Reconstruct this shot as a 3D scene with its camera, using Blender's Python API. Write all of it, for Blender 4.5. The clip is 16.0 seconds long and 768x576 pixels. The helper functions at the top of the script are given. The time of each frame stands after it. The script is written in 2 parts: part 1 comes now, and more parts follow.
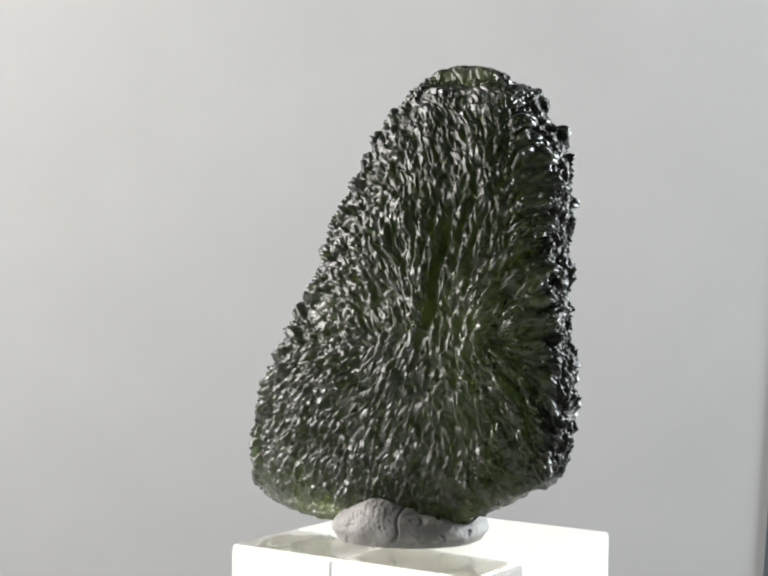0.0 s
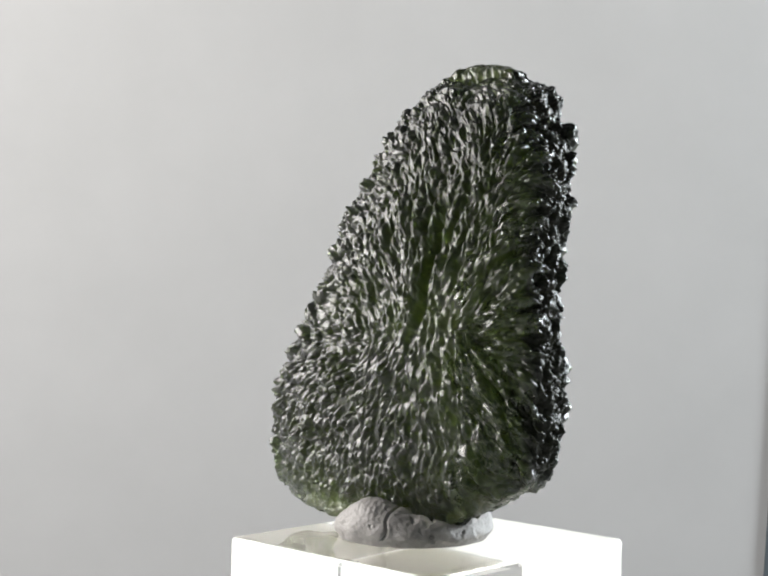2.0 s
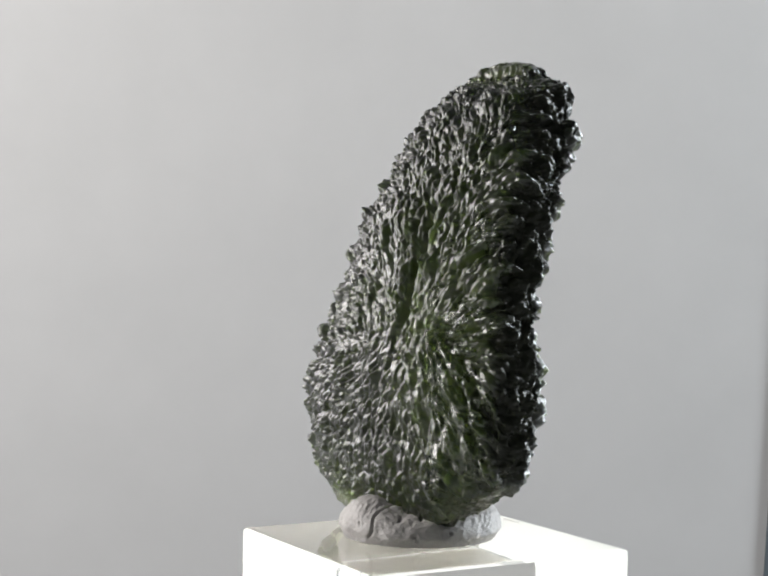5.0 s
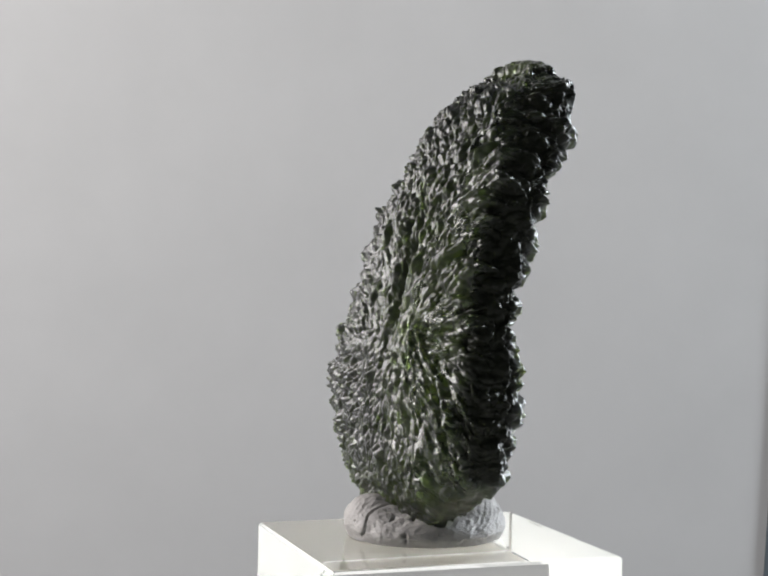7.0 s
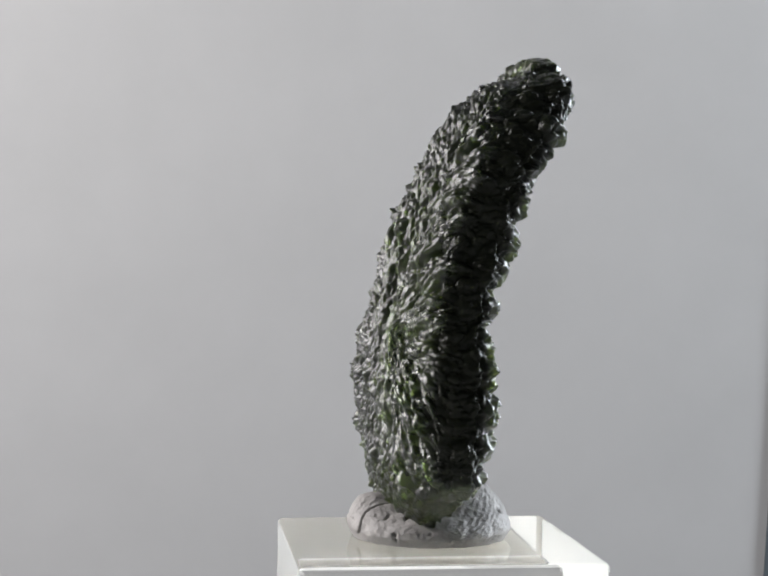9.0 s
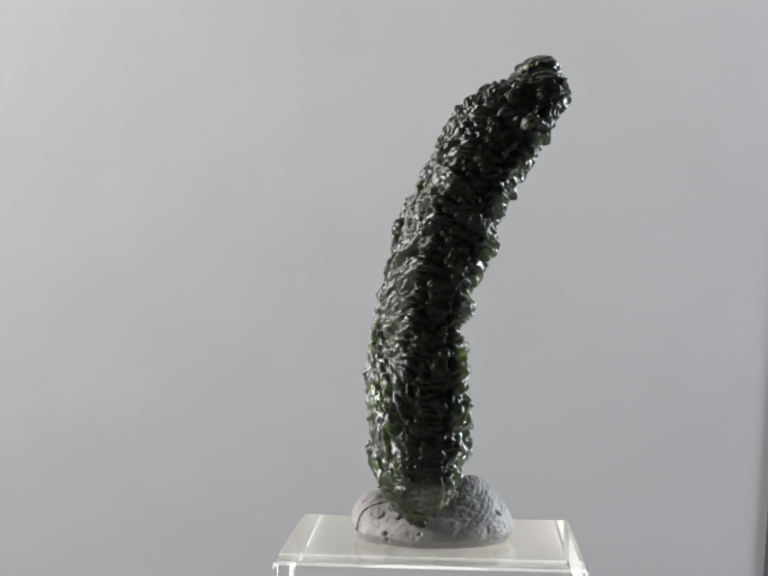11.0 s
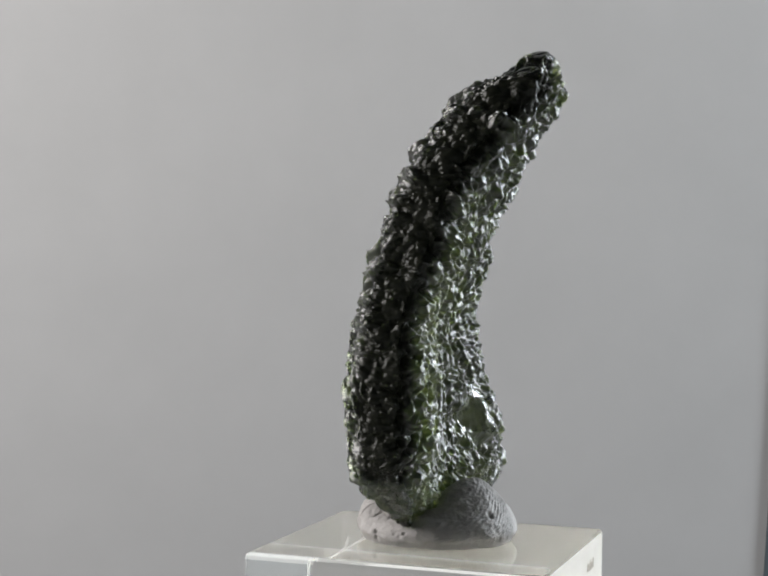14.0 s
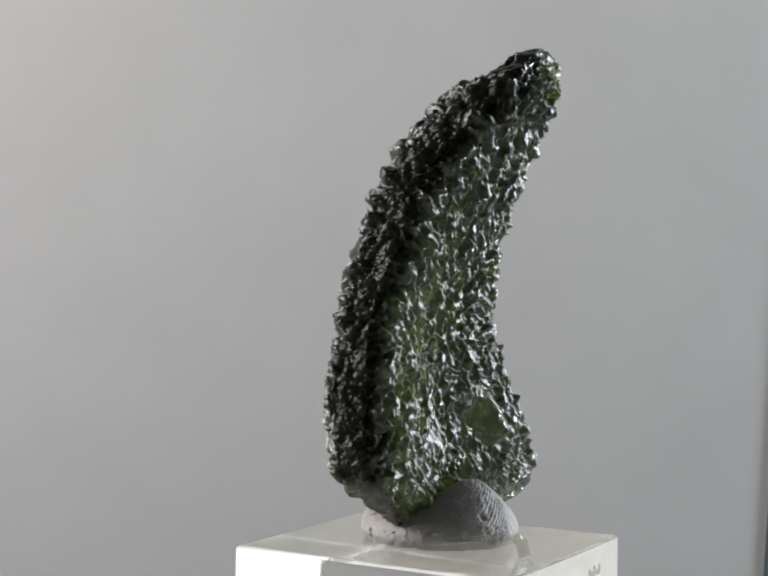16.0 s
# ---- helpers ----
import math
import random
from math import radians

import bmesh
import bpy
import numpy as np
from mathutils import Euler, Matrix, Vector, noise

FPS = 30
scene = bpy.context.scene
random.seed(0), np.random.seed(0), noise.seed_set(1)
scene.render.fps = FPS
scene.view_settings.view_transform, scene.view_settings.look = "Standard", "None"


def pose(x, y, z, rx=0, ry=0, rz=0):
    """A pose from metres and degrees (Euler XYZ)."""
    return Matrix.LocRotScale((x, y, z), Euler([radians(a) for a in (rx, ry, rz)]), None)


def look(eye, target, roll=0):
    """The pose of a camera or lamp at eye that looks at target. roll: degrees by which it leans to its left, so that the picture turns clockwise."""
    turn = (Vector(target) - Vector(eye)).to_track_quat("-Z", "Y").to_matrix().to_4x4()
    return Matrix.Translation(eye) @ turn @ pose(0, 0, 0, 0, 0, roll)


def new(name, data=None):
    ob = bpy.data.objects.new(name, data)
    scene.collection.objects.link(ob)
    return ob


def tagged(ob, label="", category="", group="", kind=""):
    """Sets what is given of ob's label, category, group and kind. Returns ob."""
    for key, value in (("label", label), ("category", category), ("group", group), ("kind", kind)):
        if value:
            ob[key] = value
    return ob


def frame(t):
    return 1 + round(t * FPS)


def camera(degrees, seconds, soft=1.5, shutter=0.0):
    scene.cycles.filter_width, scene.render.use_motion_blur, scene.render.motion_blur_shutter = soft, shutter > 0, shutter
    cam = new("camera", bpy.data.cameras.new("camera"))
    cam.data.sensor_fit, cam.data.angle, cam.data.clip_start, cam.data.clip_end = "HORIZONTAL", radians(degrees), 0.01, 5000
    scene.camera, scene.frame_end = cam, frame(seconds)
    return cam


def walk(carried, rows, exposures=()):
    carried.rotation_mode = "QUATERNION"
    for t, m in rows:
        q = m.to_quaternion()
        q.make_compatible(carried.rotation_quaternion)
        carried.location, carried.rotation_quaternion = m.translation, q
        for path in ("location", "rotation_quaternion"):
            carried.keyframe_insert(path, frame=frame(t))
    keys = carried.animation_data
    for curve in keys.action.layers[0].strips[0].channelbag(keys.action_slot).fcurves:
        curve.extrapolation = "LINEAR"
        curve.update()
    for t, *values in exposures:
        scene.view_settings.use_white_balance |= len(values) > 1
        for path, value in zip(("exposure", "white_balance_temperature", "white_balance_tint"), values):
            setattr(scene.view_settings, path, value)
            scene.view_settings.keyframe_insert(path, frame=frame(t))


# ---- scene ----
cam = camera(27.53, 16.0, soft=2.2)
ZT = 0.042                      # height of the block's top above the table
EYE = (-0.0046, -0.17286, ZT + 0.03177)
PITCH = 0.02338
VIEW = look(EYE, (EYE[0], EYE[1] + math.cos(PITCH), EYE[2] - math.sin(PITCH)), roll=0.895)
walk(cam, [(0.0, VIEW), (16.0, VIEW)],
     exposures=[(0.0, 0.0, 6650, 10), (2.0, 0.0, 6620, 10.5), (4.0, -0.03, 6580, 11), (6.3, -0.25, 6560, 12), (9.0, -0.3, 6470, 13),
                (11.5, -0.3, 6480, 13), (12.0, -0.47, 6520, 12.5), (12.5, -0.5, 6560, 11.8), (16.0, -0.52, 6570, 11.8)])

# ---- light ----
SUN_UP, SUN_TURN = radians(35), radians(250)
world = bpy.data.worlds.new("overcast_sky")
world.use_nodes = True
scene.world = world
wn = world.node_tree.nodes
sky = wn.new("ShaderNodeTexSky")
sky.sky_type, sky.sun_disc, sky.sun_elevation, sky.sun_rotation = "NISHITA", False, SUN_UP, SUN_TURN
world.node_tree.links.new(sky.outputs[0], wn["Background"].inputs[0])
wn["Background"].inputs[1].default_value = 0.08


def window_light(name, place, target, size, size_y, watts, colour):
    data = bpy.data.lights.new(name, "AREA")
    data.shape, data.size, data.size_y, data.energy, data.color = "RECTANGLE", size, size_y, watts, colour
    ob = new(name, data)
    ob.matrix_world = look(place, target)
    return ob


window_light("daylight_left", (-1.08, 0.24, 0.50), (0.0, 0.24, 0.30), 0.8, 0.8, 35.0, (0.99, 0.968, 0.95))
window_light("daylight_right", (1.40, 0.68, 0.50), (0.0, -0.6, 0.10), 0.48, 1.05, 63.0, (0.87, 0.95, 1.0))


# ---- materials ----
def material(name):
    mat = bpy.data.materials.new(name)
    mat.use_nodes = True
    nt = mat.node_tree
    return mat, nt, nt.nodes["Principled BSDF"]


def add(nt, kind, **values):
    node = nt.nodes.new(kind)
    for key, value in values.items():
        node.inputs[key].default_value = value
    return node


def ramp(nt, source, a, b, lo=0.3, hi=0.7):
    node = nt.nodes.new("ShaderNodeValToRGB")
    node.color_ramp.elements[0].position, node.color_ramp.elements[0].color = lo, (*a, 1)
    node.color_ramp.elements[1].position, node.color_ramp.elements[1].color = hi, (*b, 1)
    nt.links.new(source, node.inputs[0])
    return node


def plain(name, a, b, rough=0.7, scale=60.0, bump=0.1, distance=0.0002, metal=0.0):
    """A mottled surface: two tones by a coarse noise, relief by a fine one."""
    mat, nt, bsdf = material(name)
    co = nt.nodes.new("ShaderNodeTexCoord")
    coarse = add(nt, "ShaderNodeTexNoise", Scale=scale, Detail=6.0, Roughness=0.6)
    fine = add(nt, "ShaderNodeTexNoise", Scale=scale * 14, Detail=4.0)
    nt.links.new(co.outputs["Object"], coarse.inputs["Vector"])
    nt.links.new(co.outputs["Object"], fine.inputs["Vector"])
    nt.links.new(ramp(nt, coarse.outputs["Fac"], a, b).outputs[0], bsdf.inputs["Base Color"])
    relief = add(nt, "ShaderNodeBump", Strength=bump, Distance=distance)
    nt.links.new(fine.outputs["Fac"], relief.inputs["Height"])
    nt.links.new(relief.outputs[0], bsdf.inputs["Normal"])
    bsdf.inputs["Roughness"].default_value, bsdf.inputs["Metallic"].default_value = rough, metal
    return mat


def moldavite_glass():
    mat, nt, bsdf = material("green_natural_glass")
    co = nt.nodes.new("ShaderNodeTexCoord")
    cloud = add(nt, "ShaderNodeTexNoise", Scale=140.0, Detail=5.0, Roughness=0.6)
    grain = add(nt, "ShaderNodeTexNoise", Scale=2600.0, Detail=3.0)
    nt.links.new(co.outputs["Object"], cloud.inputs["Vector"])
    nt.links.new(co.outputs["Object"], grain.inputs["Vector"])
    # tint: colour left after a hand-tuned glass depth that also paints light and shade
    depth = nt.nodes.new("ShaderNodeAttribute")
    depth.attribute_name = "tint_depth"
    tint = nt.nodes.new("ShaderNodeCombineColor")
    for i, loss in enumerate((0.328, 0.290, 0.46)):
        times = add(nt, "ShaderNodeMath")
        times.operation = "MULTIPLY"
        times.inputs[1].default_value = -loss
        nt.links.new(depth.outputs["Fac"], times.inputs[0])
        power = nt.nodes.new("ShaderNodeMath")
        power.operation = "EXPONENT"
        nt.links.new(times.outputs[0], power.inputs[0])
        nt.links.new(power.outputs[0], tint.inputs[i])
    mixed = nt.nodes.new("ShaderNodeMixRGB")
    mixed.blend_type = "MULTIPLY"
    mixed.inputs[0].default_value = 1.0
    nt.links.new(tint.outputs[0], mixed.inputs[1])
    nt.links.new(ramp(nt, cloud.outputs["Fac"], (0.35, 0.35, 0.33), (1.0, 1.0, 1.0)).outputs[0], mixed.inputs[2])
    # shade painted in: one rim gets a near-black, nearly opaque, low-gloss colour
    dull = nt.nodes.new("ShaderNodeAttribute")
    dull.attribute_name = "rim_shade"
    shaded_tint = nt.nodes.new("ShaderNodeMixRGB")
    shaded_tint.inputs[2].default_value = (0.012, 0.013, 0.009, 1)
    nt.links.new(dull.outputs["Fac"], shaded_tint.inputs[0])
    nt.links.new(mixed.outputs[0], shaded_tint.inputs[1])
    nt.links.new(shaded_tint.outputs[0], bsdf.inputs["Base Color"])
    for socket, lit_level, shade_level in (("Specular IOR Level", 0.5, 0.08), ("Transmission Weight", 1.0, 0.05)):
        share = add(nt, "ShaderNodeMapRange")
        for i, value in ((1, 0.0), (2, 1.0), (3, lit_level), (4, shade_level)):
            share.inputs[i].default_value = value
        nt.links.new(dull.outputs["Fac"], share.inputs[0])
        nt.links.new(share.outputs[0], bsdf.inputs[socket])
    # the faces get a dull etched coat for their grey sheen; rims and window none
    etch = nt.nodes.new("ShaderNodeAttribute")
    etch.attribute_name = "etching"
    speck = ramp(nt, cloud.outputs["Fac"], (0.18, 0.18, 0.18), (0.30, 0.30, 0.30))
    rough = add(nt, "ShaderNodeMath")
    rough.operation = "MULTIPLY_ADD"
    rough.inputs[1].default_value = 0.13
    nt.links.new(etch.outputs["Fac"], rough.inputs[0])
    nt.links.new(speck.outputs[0], rough.inputs[2])
    nt.links.new(rough.outputs[0], bsdf.inputs["Roughness"])
    skin = add(nt, "ShaderNodeMath")
    skin.operation = "MULTIPLY"
    skin.inputs[1].default_value = 0.47
    nt.links.new(etch.outputs["Fac"], skin.inputs[0])
    nt.links.new(skin.outputs[0], bsdf.inputs["Coat Weight"])
    bsdf.inputs["Coat Roughness"].default_value = 0.43
    relief = add(nt, "ShaderNodeBump", Strength=0.3, Distance=0.00006)
    nt.links.new(grain.outputs["Fac"], relief.inputs["Height"])
    nt.links.new(relief.outputs[0], bsdf.inputs["Normal"])
    bsdf.inputs["IOR"].default_value = 1.49
    return mat


def acrylic():
    mat, nt, bsdf = material("clear_acrylic")
    co = nt.nodes.new("ShaderNodeTexCoord")
    smear = add(nt, "ShaderNodeTexNoise", Scale=260.0, Detail=6.0, Roughness=0.65)
    nt.links.new(co.outputs["Object"], smear.inputs["Vector"])
    nt.links.new(ramp(nt, smear.outputs["Fac"], (0.01, 0.01, 0.01), (0.06, 0.06, 0.06), 0.4, 0.75).outputs[0], bsdf.inputs["Roughness"])
    bsdf.inputs["Base Color"].default_value = (0.98, 0.975, 0.94, 1)
    bsdf.inputs["Transmission Weight"].default_value = 1.0
    bsdf.inputs["IOR"].default_value = 1.49
    return mat


def frosted():
    mat, nt, bsdf = material("frosted_white_face")
    nt.nodes.remove(bsdf)
    co = nt.nodes.new("ShaderNodeTexCoord")
    cloud = add(nt, "ShaderNodeTexNoise", Scale=300.0, Detail=6.0)
    nt.links.new(co.outputs["Object"], cloud.inputs["Vector"])
    tone = ramp(nt, cloud.outputs["Fac"], (0.88, 0.855, 0.79), (0.94, 0.92, 0.86))
    mix = add(nt, "ShaderNodeMixShader", Fac=0.5)
    for i, kind in enumerate(("ShaderNodeBsdfDiffuse", "ShaderNodeBsdfTranslucent")):
        shader = nt.nodes.new(kind)
        nt.links.new(tone.outputs[0], shader.inputs["Color"])
        nt.links.new(shader.outputs[0], mix.inputs[i + 1])
    nt.links.new(mix.outputs[0], nt.nodes["Material Output"].inputs["Surface"])
    return mat


FROST = frosted()
GLASS = moldavite_glass()
ACRYLIC = acrylic()
PUTTY = plain("grey_putty", (0.242, 0.232, 0.222), (0.318, 0.304, 0.291), 0.62, 420.0, 0.5, 0.00012)
PAPER = plain("pale_backdrop_paper", (0.43, 0.43, 0.427), (0.46, 0.46, 0.457), 0.9, 9.0, 0.05, 0.0001)
WHITE = plain("white_plastic", (0.74, 0.74, 0.73), (0.80, 0.80, 0.79), 0.4, 40.0, 0.04, 0.0001)
TABLE = plain("pale_table_paint", (0.45, 0.45, 0.44), (0.52, 0.52, 0.51), 0.6, 14.0, 0.1, 0.0003)
WALL = plain("dim_wall_paint", (0.08, 0.085, 0.09), (0.11, 0.115, 0.12), 0.85, 5.0, 0.1, 0.001)
INK = plain("brown_ink", (0.42, 0.38, 0.31), (0.52, 0.47, 0.4), 0.7, 90.0, 0.02, 0.0001)
DARK = plain("dark_strip_paint", (0.06, 0.075, 0.085), (0.09, 0.11, 0.12), 0.6, 14.0, 0.1, 0.0003)


# ---- mesh helpers ----
def part(name, bm, mat, parent=None, label="", smooth=False):
    me = bpy.data.meshes.new(name)
    bm.to_mesh(me)
    bm.free()
    me.materials.append(mat)
    if smooth:
        me.polygons.foreach_set("use_smooth", [True] * len(me.polygons))
    ob = new(name, me)
    ob.parent = parent
    return tagged(ob, label)


def box(x0, y0, z0, x1, y1, z1, bevel=0.0, segments=2):
    bm = bmesh.new()
    bmesh.ops.create_cube(bm, size=1.0, matrix=Matrix.Translation(((x0 + x1) / 2, (y0 + y1) / 2, (z0 + z1) / 2))
                          @ Matrix.Diagonal((x1 - x0, y1 - y0, z1 - z0, 1)))
    if bevel:
        bmesh.ops.bevel(bm, geom=bm.edges[:], offset=bevel, segments=segments, affect="EDGES", profile=0.6)
    return bm


def lathe(profile, turns=96):
    """A body of revolution round z from (radius, height) pairs, closed at both ends."""
    bm = bmesh.new()
    rings = [[bm.verts.new((r * math.cos(2 * math.pi * i / turns), r * math.sin(2 * math.pi * i / turns), z)) for i in range(turns)]
             for r, z in profile]
    for a, b in zip(rings, rings[1:]):
        for i in range(turns):
            bm.faces.new((a[i], a[(i + 1) % turns], b[(i + 1) % turns], b[i]))
    bm.faces.new(rings[0][::-1])
    bm.faces.new(rings[-1])
    return bm


def grid_mesh(name, pts, mat):
    """A closed body from rings of points, pts[ring, place, xyz], with a pole at either end."""
    nr, nc, _ = pts.shape
    co = np.concatenate([pts.reshape(-1, 3), pts[0].mean(0)[None], pts[-1].mean(0)[None]])
    i, j = np.meshgrid(np.arange(nr - 1), np.arange(nc), indexing="ij")
    k = (j + 1) % nc
    quads = np.stack([i * nc + j, i * nc + k, (i + 1) * nc + k, (i + 1) * nc + j], -1).reshape(-1, 4)
    c = np.arange(nc)
    d = (c + 1) % nc
    low = np.stack([np.full(nc, nr * nc), d, c], -1)
    high = np.stack([np.full(nc, nr * nc + 1), (nr - 1) * nc + c, (nr - 1) * nc + d], -1)
    loops = np.concatenate([quads.ravel(), low.ravel(), high.ravel()]).astype(np.int32)
    sizes = np.concatenate([np.full(len(quads), 4), np.full(2 * nc, 3)])
    starts = np.concatenate([[0], np.cumsum(sizes)[:-1]]).astype(np.int32)
    me = bpy.data.meshes.new(name)
    me.vertices.add(len(co))
    me.vertices.foreach_set("co", co.ravel().astype(np.float32))
    me.loops.add(len(loops))
    me.loops.foreach_set("vertex_index", loops)
    me.polygons.add(len(sizes))
    me.polygons.foreach_set("loop_start", starts)
    me.update(calc_edges=True)
    me.validate()
    me.polygons.foreach_set("use_smooth", [True] * len(sizes))
    me.materials.append(mat)
    return new(name, me)


def smooth_curve(x, xs, ys):
    """Catmull-Rom through (xs, ys), at x."""
    xs, ys = np.array(xs, float), np.array(ys, float)
    m = np.gradient(ys, xs)
    k = np.clip(np.searchsorted(xs, x) - 1, 0, len(xs) - 2)
    h = xs[k + 1] - xs[k]
    t = np.clip((x - xs[k]) / h, 0, 1)
    return ((2 * t**3 - 3 * t**2 + 1) * ys[k] + (t**3 - 2 * t**2 + t) * h * m[k]
            + (-2 * t**3 + 3 * t**2) * ys[k + 1] + (t**3 - t**2) * h * m[k + 1])


def ring_normals(pts):
    a = np.roll(pts, -1, 1) - np.roll(pts, 1, 1)
    b = np.gradient(pts, axis=0)
    n = np.cross(a, b)
    return n / np.maximum(np.linalg.norm(n, axis=2, keepdims=True), 1e-12), a / np.maximum(np.linalg.norm(a, axis=2, keepdims=True), 1e-12)


# ---- setting ----
def build_setting():
    table = part("table_top", box(-0.95, -0.75, -0.03, 0.95, 0.14, 0.0, 0.003), TABLE)
    tagged(table, "plain pale grey table top under the turntable", "table", kind="structure")
    tagged(part("wall_back", box(-1.08, 1.0, -0.72, 1.4, 1.1, 1.6), PAPER), "plain pale grey painted wall behind the stone", kind="structure")
    for name, b in (("floor", (-1.08, -1.6, -0.78, 1.4, 1.1, -0.72)), ("ceiling", (-1.08, -1.6, 1.6, 1.4, 1.1, 1.66)),
                    ("wall_front", (-1.08, -1.6, -0.72, 1.4, -1.5, 1.6))):
        tagged(part(name, box(*b), WALL), "dim grey painted " + name.replace("_", " ") + " of the room", kind="structure")
    # side walls, each with a window opening
    for name, x, y0, y1, z0, z1 in (("wall_left", -1.13, -0.16, 0.64, 0.10, 0.90), ("wall_right", 1.45, 0.43, 0.93, -0.04, 1.04)):
        wall = tagged(new(name), "dim grey painted wall with a window opening", kind="structure")
        for b in ((x - .05, -1.5, -.72, x + .05, y0, 1.6), (x - .05, y1, -.72, x + .05, 1.0, 1.6),
                  (x - .05, y0, -.72, x + .05, y1, z0), (x - .05, y0, z1, x + .05, y1, 1.6)):
            part("wall_panel", box(*b), WALL, wall)
    # stand-in for a dark strip, placed to fit the camera's view, edge just visible
    bm = box(0.0, 0.0, 0.0, 0.07, 0.002, 1.10, 0.0004)
    board = part("board", bm, DARK)
    board.matrix_world = pose(0.2574, 0.9975, -0.72, 0, 2.7, 0)
    tagged(board, "narrow dark blue-grey board standing in for a dark strip at the right of the view", "board")


# ---- the turning things; each has its origin on the turntable's axis ----
def build_turntable():
    base = tagged(new("turntable"), "plain white plastic display turntable", "turntable")
    part("platter", lathe([(0.038, 0.0065), (0.040, 0.0072), (0.040, 0.0113), (0.0393, 0.012)]), WHITE, base)
    part("foot", lathe([(0.030, 0.0), (0.032, 0.0008), (0.032, 0.0058), (0.028, 0.0065)]), WHITE, base)
    return base


def build_block():
    bm = box(-0.01514, -0.01489, 0.0122, 0.01486, 0.01736, ZT, 0.0007, 3)
    # frosted side, plus an unseen white underside added to brighten the block from within
    for face in bm.faces:
        face.material_index = 1 if face.normal.y > 0.9 or face.normal.z < -0.9 else 0
    block = part("acrylic_block", bm, ACRYLIC)
    block.data.materials.append(FROST)
    # faint writing on the frosted side, as plain bars
    for x, z, w, h in ((-9.2, 2.9, 0.35, 1.1), (-8.5, 3.1, 0.5, 0.7), (-7.8, 2.9, 0.25, 1.2), (-7.2, 3.1, 0.5, 0.7), (-6.4, 3.0, 0.3, 0.9)):
        part("writing", box((x - w / 2) / 1000, 0.01728, ZT - (z + h / 2) / 1000, (x + w / 2) / 1000, 0.01742, ZT - (z - h / 2) / 1000), INK, block)
    return tagged(block, "clear acrylic display block with frosted white side and an added white underside that brightens it", "display block")


def build_putty():
    nr, nc = 150, 420
    az = np.linspace(0, 2 * np.pi, nc, endpoint=False)[None, :]
    s = np.linspace(0, 1, nr)[:, None]
    # outline of the foot, slightly uneven
    foot = 8.6 + 0.45 * np.cos(az - radians(62)) + 0.5 * np.cos(2 * (az - radians(75))) + 0.15 * np.cos(3 * az + 1.0)
    # profile from the block up over the shoulder to the crown
    turn = s * np.pi / 2
    rad = foot * np.where(s < 0.12, 0.93 + 0.07 * np.sin(s / 0.12 * np.pi / 2), np.cos(np.clip((s - 0.12) / 0.88, 0, 1) * np.pi / 2) ** 0.75)
    x, y = rad * np.cos(az), rad * np.sin(az)
    lobe = lambda px, py, w: np.exp(-((x - px) ** 2 + (y - py) ** 2) / w**2)
    top = 3.4 + 2.4 * lobe(-0.5, -7.5, 4.0) + 3.8 * lobe(0.5, 5.0, 4.6) + 1.0 * lobe(-6.5, 0, 3.5)
    z = 0.02 + top * np.sin(turn) ** 0.75
    pts = np.stack([x - 2.1, y + 0.6, z], -1)
    n, _ = ring_normals(pts)
    d = np.zeros((nr, nc))
    for i in range(nr):
        for j in range(nc):
            p = pts[i, j]
            d[i, j] = 0.16 * noise.fractal(Vector(p * 0.55), 1.0, 2.0, 4) + 0.05 * noise.fractal(Vector(p * 2.6), 1.0, 2.0, 3)
    # skin ridges pressed into the far lobe, and softer ones near
    px, py, pz = pts[..., 0], pts[..., 1], pts[..., 2]
    warp = 0.5 * np.sin(px * 0.5 + 1) + 0.3 * np.sin(pz * 0.9)
    far = np.clip((py - 2.0) / 3.0, 0, 1)
    d += 0.055 * far * (0.6 + 0.4 * np.sin(px * 0.9 + pz * 0.7)) * np.clip((px + 5) / 3, 0, 1) * np.sin((px * 0.55 + pz * 1.05 - py * 0.35 + warp) * 2 * np.pi / 0.42)
    near = np.clip((-py - 2.0) / 3.0, 0, 1) * np.clip((2.0 - px) / 3.0, 0, 1)
    d += 0.018 * near * np.sin((px * 0.8 + pz * 0.6 + warp) * 2 * np.pi / 0.55)
    # a crack down the near lobe and a few pin holes
    a = np.degrees(np.arctan2(py - 0.6, px + 2.1))
    line = a - (-64 + 5.0 * np.sin(pz * 1.3) - 4.5 * (3.2 - pz))
    d -= 0.6 * np.exp(-((line / 0.9) ** 2)) * (pz > 0.7) * (py < 0)
    for ha, hz, hr, hd in ((-27, 3.1, 0.26, 0.55), (-32, 1.35, 0.2, 0.45), (-31, 0.75, 0.18, 0.4), (-46, 2.9, 0.2, 0.25), (-5, 1.6, 0.16, 0.3),
                           (-3, 2.6, 0.14, 0.3), (64, 3.4, 0.3, 0.35), (-80, 2.2, 0.15, 0.15)):
        d -= 1.5 * hd * np.exp(-(((a - ha) * 0.155) ** 2 + (pz - hz) ** 2) / hr**2)
    pts = pts + n * d[..., None]
    pts[..., 2] = np.maximum(pts[..., 2], 0.01)
    pts = pts / 1000
    pts[..., 2] += ZT
    return tagged(grid_mesh("putty", pts, PUTTY), "grey mounting putty blob with cracks and finger marks on the block", "putty")


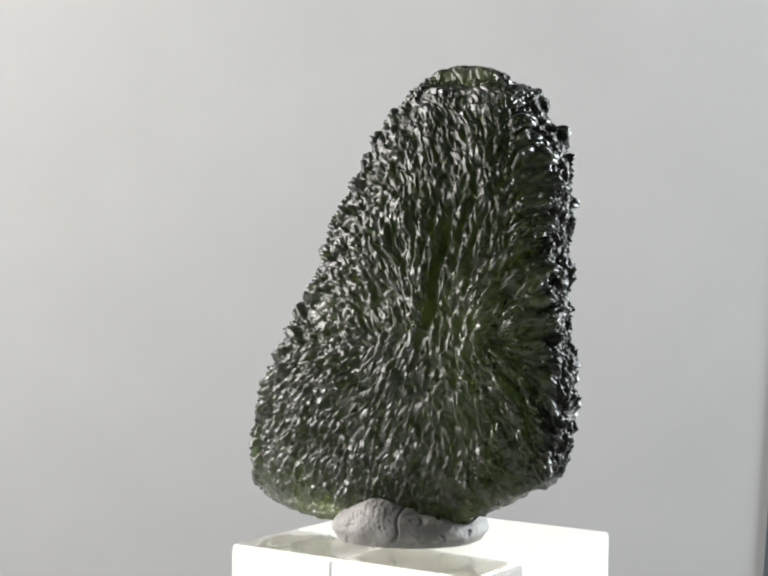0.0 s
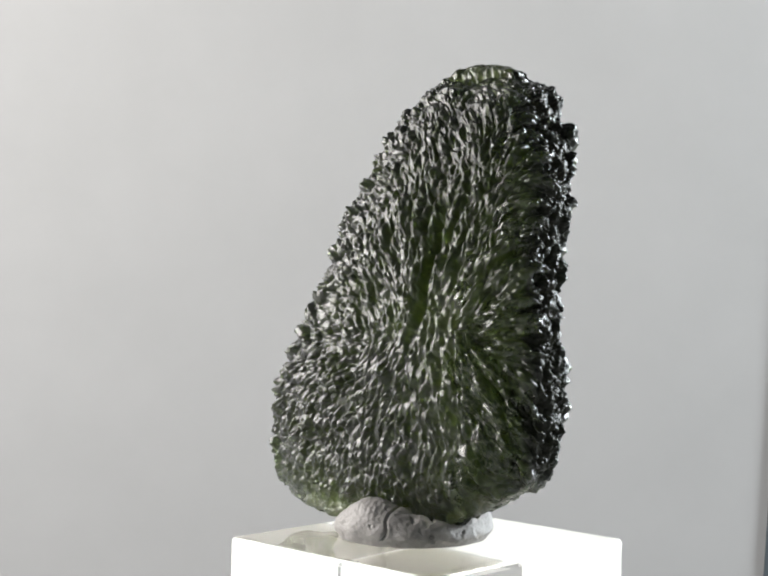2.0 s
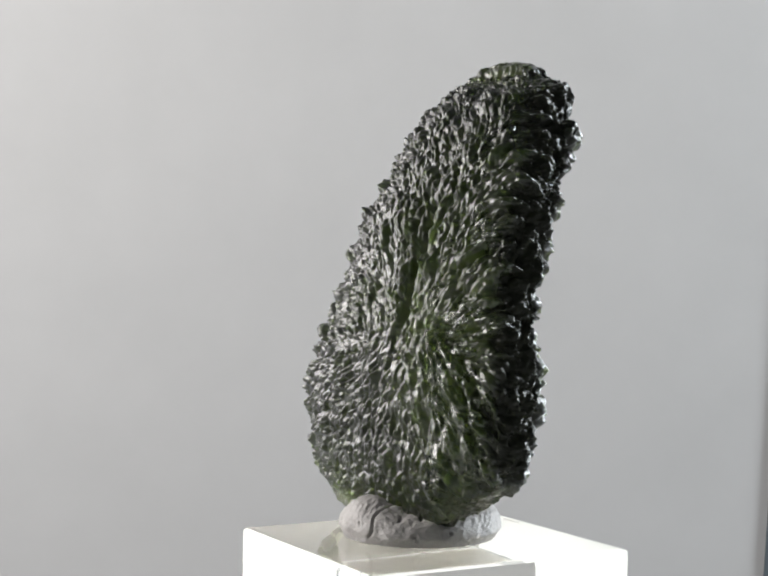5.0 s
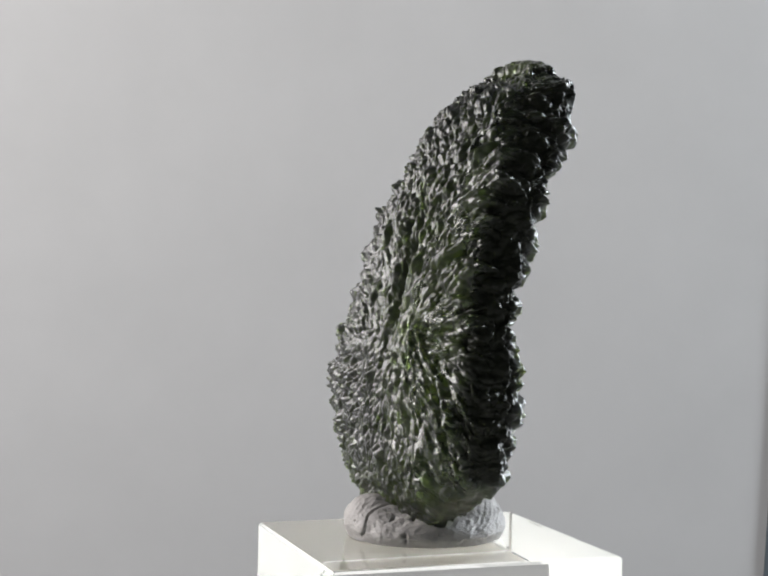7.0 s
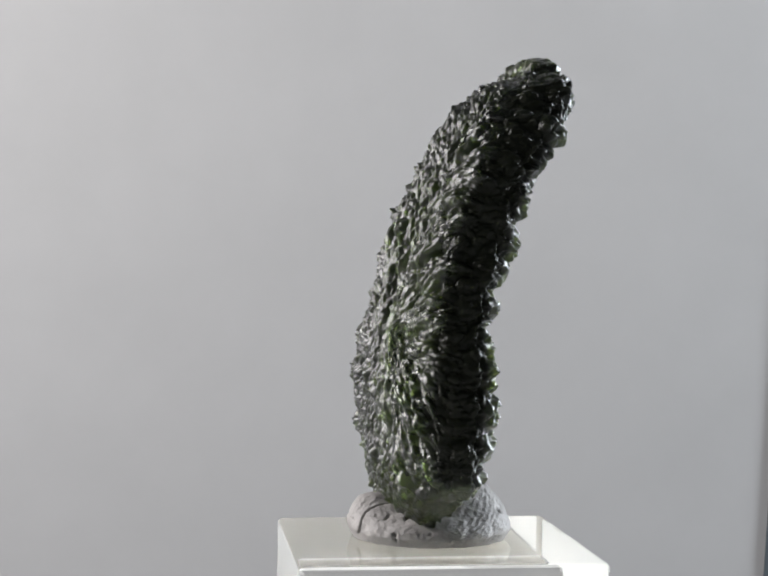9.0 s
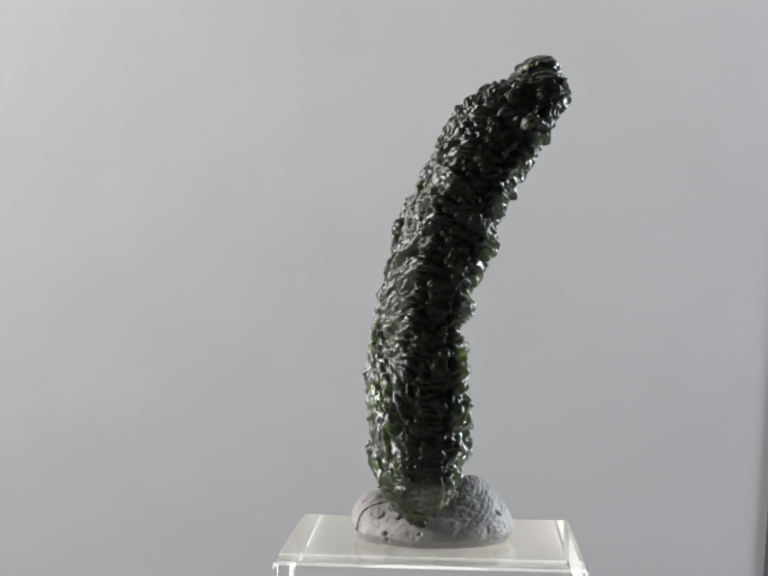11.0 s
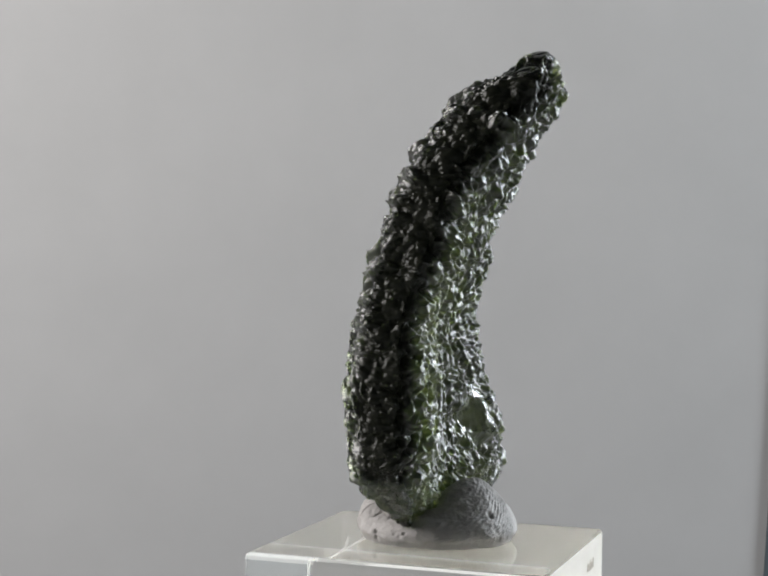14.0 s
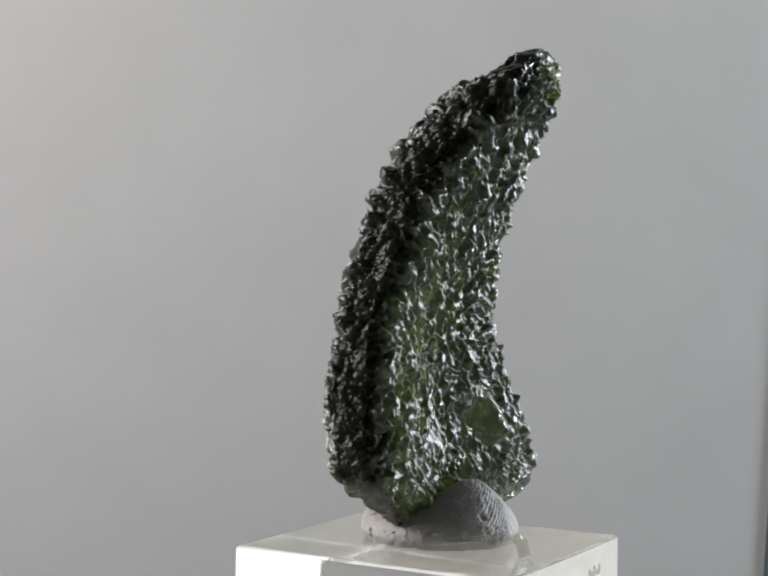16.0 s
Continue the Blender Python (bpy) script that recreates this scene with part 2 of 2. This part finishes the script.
def build_moldavite():
    nr, nc = 800, 800
    zs = (3, 5, 8, 12, 16, 20, 24, 28, 32, 36, 40, 44, 47, 50, 52)
    centre_x = (-7.90, -6.45, -3.61, -2.23, -1.23, -0.22, 0.45, 1.30, 1.21, 1.51, 1.74, 1.21, 0.52, -0.16, -1.67)
    centre_y = (-0.15, 0.20, 0.11, -0.11, -0.43, -0.42, -0.31, 0.67, 1.70, 2.90, 4.75, 6.83, 8.46, 10.37, 11.58)
    half = (15.24, 17.56, 19.54, 19.78, 19.05, 17.74, 16.46, 15.13, 14.17, 13.72, 12.80, 11.18, 9.26, 7.79, 6.86)
    thick = (1.99, 3.65, 4.84, 5.46, 5.66, 5.49, 4.93, 5.08, 5.35, 5.29, 5.36, 5.57, 5.60, 4.54, 3.23)
    bend = (2.11, 1.95, 1.58, 0.96, 0.44, 0.31, 0.32, 0.09, -0.32, -0.31, -0.39, -0.53, -0.77, -1.13, -1.27)
    skew = (-0.73, -0.38, 0.08, 0.69, 1.27, 1.49, 1.49, 1.29, 1.59, 1.32, 1.07, 1.34, 1.10, 1.26, 1.30)
    low, high = 1.0, 53.8
    s = np.linspace(0, 1, nr)
    s = 0.62 * s + 0.38 * (1 - np.cos(np.pi * s)) / 2
    z = low + (high - low) * (0.0002 + 0.9996 * s)
    cx, cy, a, b, k, m = [smooth_curve(z, zs, v)[:, None] for v in (centre_x, centre_y, half, thick, bend, skew)]
    cap = np.sqrt(np.clip(1 - np.clip((z - 48.8) / 5.0, 0, 1) ** 2, 0, 1)) * np.sqrt(np.clip(1 - np.clip((3.4 - z) / 2.4, 0, 1) ** 2, 0, 1))
    cap = cap[:, None]
    # places round each ring, even in length for a body three times as wide as thick
    f = np.linspace(0, 2 * np.pi, 4001)
    shape = lambda v: np.sign(v) * np.abs(v) ** 0.72
    run = np.concatenate([[0], np.cumsum(np.hypot(np.diff(17 * shape(np.cos(f))), np.diff(5.3 * shape(np.sin(f)))))])
    phi = np.interp(np.arange(nc) / nc * run[-1], run, f)[None, :]
    c, q = shape(np.cos(phi)), shape(np.sin(phi))
    x = cx + cap * a * c
    y = cy + cap * (b * q + m * c) + k * (cap**2 * c**2 - 0.5)
    # hollow of the far face
    back = np.clip(q, 0, 1)
    hollow = back * 1.7 * np.exp(-(((x - 4) / 8) ** 2)) * np.clip(1 - np.abs(z[:, None] - 21) / 20, 0, 1)
    y = y - hollow
    # two broad swells of the near face, either side of its furrow
    near = np.clip(-q, 0, 1)
    for at, wide, deep, mid, reach in ((1.4, 1.6, 0.55, 29, 11), (8.8, 2.6, 0.8, 24, 11)):
        y = y - near * deep * np.exp(-(((x - at) / wide) ** 2)) * np.clip(1.4 * (1 - np.abs(z[:, None] - mid) / reach), 0, 1)
    pts = np.stack([x, y, z[:, None] + 0 * x], -1)
    n, ring = ring_normals(pts)

    rng = np.random.default_rng(5)
    step_r = np.linalg.norm(np.gradient(pts, axis=0), axis=2)
    step_c = np.linalg.norm(np.roll(pts, -1, 1) - pts, axis=2)
    area = (step_r * step_c).ravel()
    area /= area.sum()

    def flow(i, j):
        """The way of the ridges: up the middle, fanning out to the rims, and round a centre low on the body."""
        p, m = pts[i, j], n[i, j]
        dx, dz = p[0] - (5.6 + 0.05 * (p[2] - 26)), p[2] - 23.0
        out = min(abs(dx) / (10.0 if dx > 0 else 15.0), 1.0)
        lean = math.radians(82 if dx > 0 else 58) * out**1.1 * (1 if dx > 0 else -1)
        arch = np.array([math.sin(lean), 0.0, math.cos(lean)])
        star = np.array([dx * 0.8, 0.0, dz - 3.0])
        star /= np.linalg.norm(star) + 1e-9
        share = min(max((p[2] - 18.0) / 9.0, 0.0), 1.0)
        v = share * arch + (1 - share) * star * (1 if star.dot(arch) >= 0 else -1)
        turn = rng.normal(0, 0.24 if m[1] < 0.3 else 0.5) + 0.5 * noise.noise(Vector(p * 0.16))
        v = np.array([v[0] * math.cos(turn) + v[2] * math.sin(turn), 0.0, v[2] * math.cos(turn) - v[0] * math.sin(turn)])
        v -= m * v.dot(m)
        rim = 1 - abs(m[1])
        if rim > 0.45:
            v = v / (np.linalg.norm(v) + 1e-9) * (1 - rim) + ring[i, j] * rim * (1 if v.dot(ring[i, j]) >= 0 else -1)
        return v / (np.linalg.norm(v) + 1e-9)

    def pressed(count, long, wide, deep, spread, profile, rims=0.0, jitter=0.35, picks=None):
        """A layer of scoops or lobes along the flow; where they overlap the strongest counts."""
        layer = np.zeros((nr, nc))
        for pick in (rng.choice(nr * nc, count, p=area) if picks is None else picks):
            i, j = divmod(int(pick), nc)
            edge = 1 - abs(n[i, j][1])
            if rng.random() < rims * (0.75 - edge):
                continue
            w = wide * math.exp(spread * rng.normal())
            l = long * math.exp(spread * rng.normal())
            h = deep * math.exp(jitter * rng.normal())
            if n[i, j][1] > 0.35:
                l, w, h = l * 0.95, w * 1.3, h * 1.1
            elif edge > 0.5:
                l, w, h = l * 0.65, w * 1.15, h * 0.6
            elif pts[i, j][0] < -4:
                l, w = l * 0.75, w * 1.1
            u = flow(i, j)
            t = np.cross(n[i, j], u)
            di = int(min(1.05 * l / max(step_r[i, j], 0.02), 70)) + 1
            dj = int(min(1.05 * l / max(step_c[i, j], 0.01), nc // 2 - 1)) + 1
            r0, r1 = max(0, i - di), min(nr, i + di + 1)
            cols = np.arange(j - dj, j + dj + 1) % nc
            dp = pts[r0:r1][:, cols] - pts[i, j]
            # each one is slightly bowed
            along, across = dp @ u / l, dp @ t / w
            across = across + rng.normal(0, 0.5) * (along**2 - 0.4)
            e = along**2 + across**2 + (dp @ n[i, j] / (2.0 * l)) ** 2
            v = h * profile(np.clip(1 - e, 0, 1))
            old = layer[r0:r1][:, cols]
            layer[r0:r1, cols] = np.maximum(old, v)
        return layer

    def row_of(turns, gap, loose=5, end=49):
        """Places up the rim, at these angles round the ring."""
        picks = []
        for turn in turns:
            height = 6.0 + 2.0 * rng.random()
            while height < end:
                i = int(np.searchsorted(z, height))
                j = int(np.argmin(np.abs((phi[0] - radians(turn + rng.normal(0, loose)) + np.pi) % (2 * np.pi) - np.pi)))
                picks.append(i * nc + j)
                height += gap * (0.8 + 0.4 * rng.random())
        return picks

    # scallops along both rims, the boldest where the rim meets the far face
    scallops = pressed(0, 2.4, 0.95, 0.75, 0.15, lambda v: v**0.7, jitter=0.25, picks=row_of((0, -28, -45, 180, 150, 210), 2.4))
    scallops = np.maximum(scallops, pressed(0, 2.4, 1.5, 1.25, 0.12, lambda v: v**0.6, jitter=0.2, picks=row_of((36,), 3.6, 3, 45)))
    lobes = pressed(420, 2.2, 1.1, 0.55, 0.15, lambda v: v**0.8, rims=1.0, jitter=0.2)
    lobes = lobes + pressed(1800, 1.3, 0.6, 0.22, 0.3, lambda v: v**0.8, jitter=0.25)
    ridges = pressed(6500, 1.35, 0.42, 0.50, 0.30, lambda v: v**0.75, jitter=0.16)
    ridges = ridges + pressed(11000, 0.5, 0.18, 0.13, 0.3, lambda v: v)
    pits = pressed(7500, 1.1, 0.40, 0.58, 0.32, lambda v: v) + pressed(8000, 0.5, 0.18, 0.13, 0.3, lambda v: v)
    behind = np.clip((n[..., 1] - 0.3) / 0.2, 0, 1)
    scoops = behind * pits + (1 - behind) * (0.50 - ridges)
    zz = z[:, None]
    far = n[..., 1] > 0.2
    # one smooth facet low on the near face
    facet = np.exp(-(((x - 10.0) / 0.8) ** 2 + ((zz - 10.9) / 1.25) ** 2) ** 2) * (n[..., 1] < 0)
    # low on the far face a shallow bowl, one side of it a smooth window; the two lower corners are worn smooth
    calm = np.clip(1.3 * np.exp(-((x + 7.4 + 0.6 * np.sin(1.3 * zz)) / 3.3) ** 2 - ((zz - 13.2 + 0.5 * np.sin(1.1 * x)) / 2.9) ** 2), 0, 1) * far
    dish = np.exp(-(((x - 2.5) / 3.6) ** 2 + ((zz - 11.4) / 3.0) ** 2)) * far
    bowl = np.exp(-(((x - 0.2) / 6.0) ** 2 + ((zz - 12.2) / 4.2) ** 2)) * far
    heel = np.exp(-(((x + 12.5) / 3.5) ** 2 + ((zz - 12) / 5.0) ** 2)) * far
    corner = np.clip(1.4 * np.exp(-((zz - 3.0) / 2.4) ** 2 - (np.minimum(np.abs(x + 20), np.abs(x - 13)) / 3.8) ** 2), 0, 1)
    still = 1 - (1 - calm) * (1 - 0.8 * dish) * (1 - 0.6 * corner)
    body = np.clip(np.minimum((z - low) / 2.5, (high - z) / 2.0), 0.4, 1)[:, None]
    d = ((np.maximum(lobes, scallops) - 0.30) * (1 - 0.9 * still) - scoops * (1 - 0.93 * still) - 0.4 * calm) * body - 1.6 * bowl + 1.1 * heel - 0.42 * (x + 7.4) * calm
    level = y[facet > 0.5].mean() - 0.3
    d = d * (1 - facet) + facet * ((level + 0.2 * (zz - 10.9) - y) / np.minimum(n[..., 1], -0.3) - 0.08 * ((x - 10.0) ** 2 + (zz - 10.9) ** 2))
    # long furrows on the near face
    for at, mid, reach, deep, wide in ((3.4, 30, 9, 1.5, 0.5), (5.3, 34, 9, 0.7, 0.4), (1.6, 36, 8, 0.6, 0.4), (7.1, 31, 7, 0.5, 0.38)):
        line = x - (at + (zz - 28) * 0.06 + 0.25 * np.sin(zz * 0.9 + at))
        d -= deep * np.exp(-((line / wide) ** 2)) * np.clip(1.6 * (1 - np.abs(zz - mid) / reach), 0, 1) * (n[..., 1] < -0.3)
    # glass depth by spot, in millimetres, less in the hollows and fins, then hand-shifted
    tint_depth = 2 / np.sqrt((n[..., 0] / np.maximum(cap * a, 0.5)) ** 2 + (n[..., 1] / np.maximum(cap * b, 0.5)) ** 2 + (n[..., 2] / 24) ** 2)
    # backlit patches: tint made lighter where light shines through, beyond the real hollow
    backlit = 3.8 * np.exp(-(((x - 8.5) / 4.5) ** 2)) * np.clip(1.3 * (1 - np.abs(zz - 20) / 17), 0, 1)
    backlit = backlit + 2.5 * np.exp(-(((x + 11) / 2.4) ** 2 + ((zz - 25.5) / 2.4) ** 2)) + 2.0 * corner
    tint_depth = np.minimum(tint_depth, 17.0) * (1 - 0.3 * np.clip(scallops / 1.5, 0, 1)) - (5.0 * scoops - 1.0 + backlit * np.where(n[..., 1] < 0, 1.0, 0.25)) * np.abs(n[..., 1]) - 7.0 * calm
    # shade painted into the tint at belly and far corner, no thicker there
    dark_belly = 5.0 * np.exp(-(((x + 3) / 8) ** 2 + ((zz - 9) / 7) ** 2)) * (1 - calm)
    tint_depth = np.maximum(tint_depth + dark_belly + 4.0 * np.clip(n[..., 0] / 0.3, 0, 1) * behind, 2.5)
    pts = (pts + n * d[..., None]) / 1000
    pts[..., 2] += ZT
    stone = grid_mesh("moldavite", pts, GLASS)
    values = np.concatenate([tint_depth.ravel(), [4.0, 4.0]]).astype(np.float32)
    stone.data.attributes.new("tint_depth", "FLOAT", "POINT").data.foreach_set("value", values)
    # shade painted on the +x rim, broken up by furrows and scallops
    rim_shade = np.clip((n[..., 0] - 0.46 + 0.5 * scoops - 0.25 * scallops) / 0.35, 0, 1) * (n[..., 0] > 0.15) * np.clip((zz - 3) / 6, 0, 1)
    rim_shade = np.concatenate([rim_shade.ravel(), [0.0, 0.0]]).astype(np.float32)
    stone.data.attributes.new("rim_shade", "FLOAT", "POINT").data.foreach_set("value", rim_shade)
    # sheen kept off the rims, and weaker towards +x on the near face
    etching = np.clip(2.0 * (np.abs(n[..., 1]) - 0.38), 0, 1) * np.where(n[..., 1] > 0, 0.8, 1.0) * (1 - calm) * (1 - 0.7 * corner) * (1 - facet) * (1 - 0.6 * np.clip((x - 4) / 5, 0, 1) * (n[..., 1] < 0))
    etching = np.concatenate([etching.ravel(), [0.3, 0.3]]).astype(np.float32)
    stone.data.attributes.new("etching", "FLOAT", "POINT").data.foreach_set("value", etching)
    return tagged(stone, "dark green translucent natural glass, deeply furrowed, standing in putty", "mineral")


build_setting()
TURNTABLE = build_turntable()
BLOCK = build_block()
BLOB = build_putty()
STONE = build_moldavite()


def motions():
    rows = []
    for i in range(17):
        turn = -0.56732 - 0.09761 * i + 0.00016 * i * i
        rows.append((float(i), pose(0, 0, 0, 0, 0, math.degrees(turn))))
    for thing in (TURNTABLE, BLOCK, BLOB, STONE):
        walk(thing, rows)


motions()
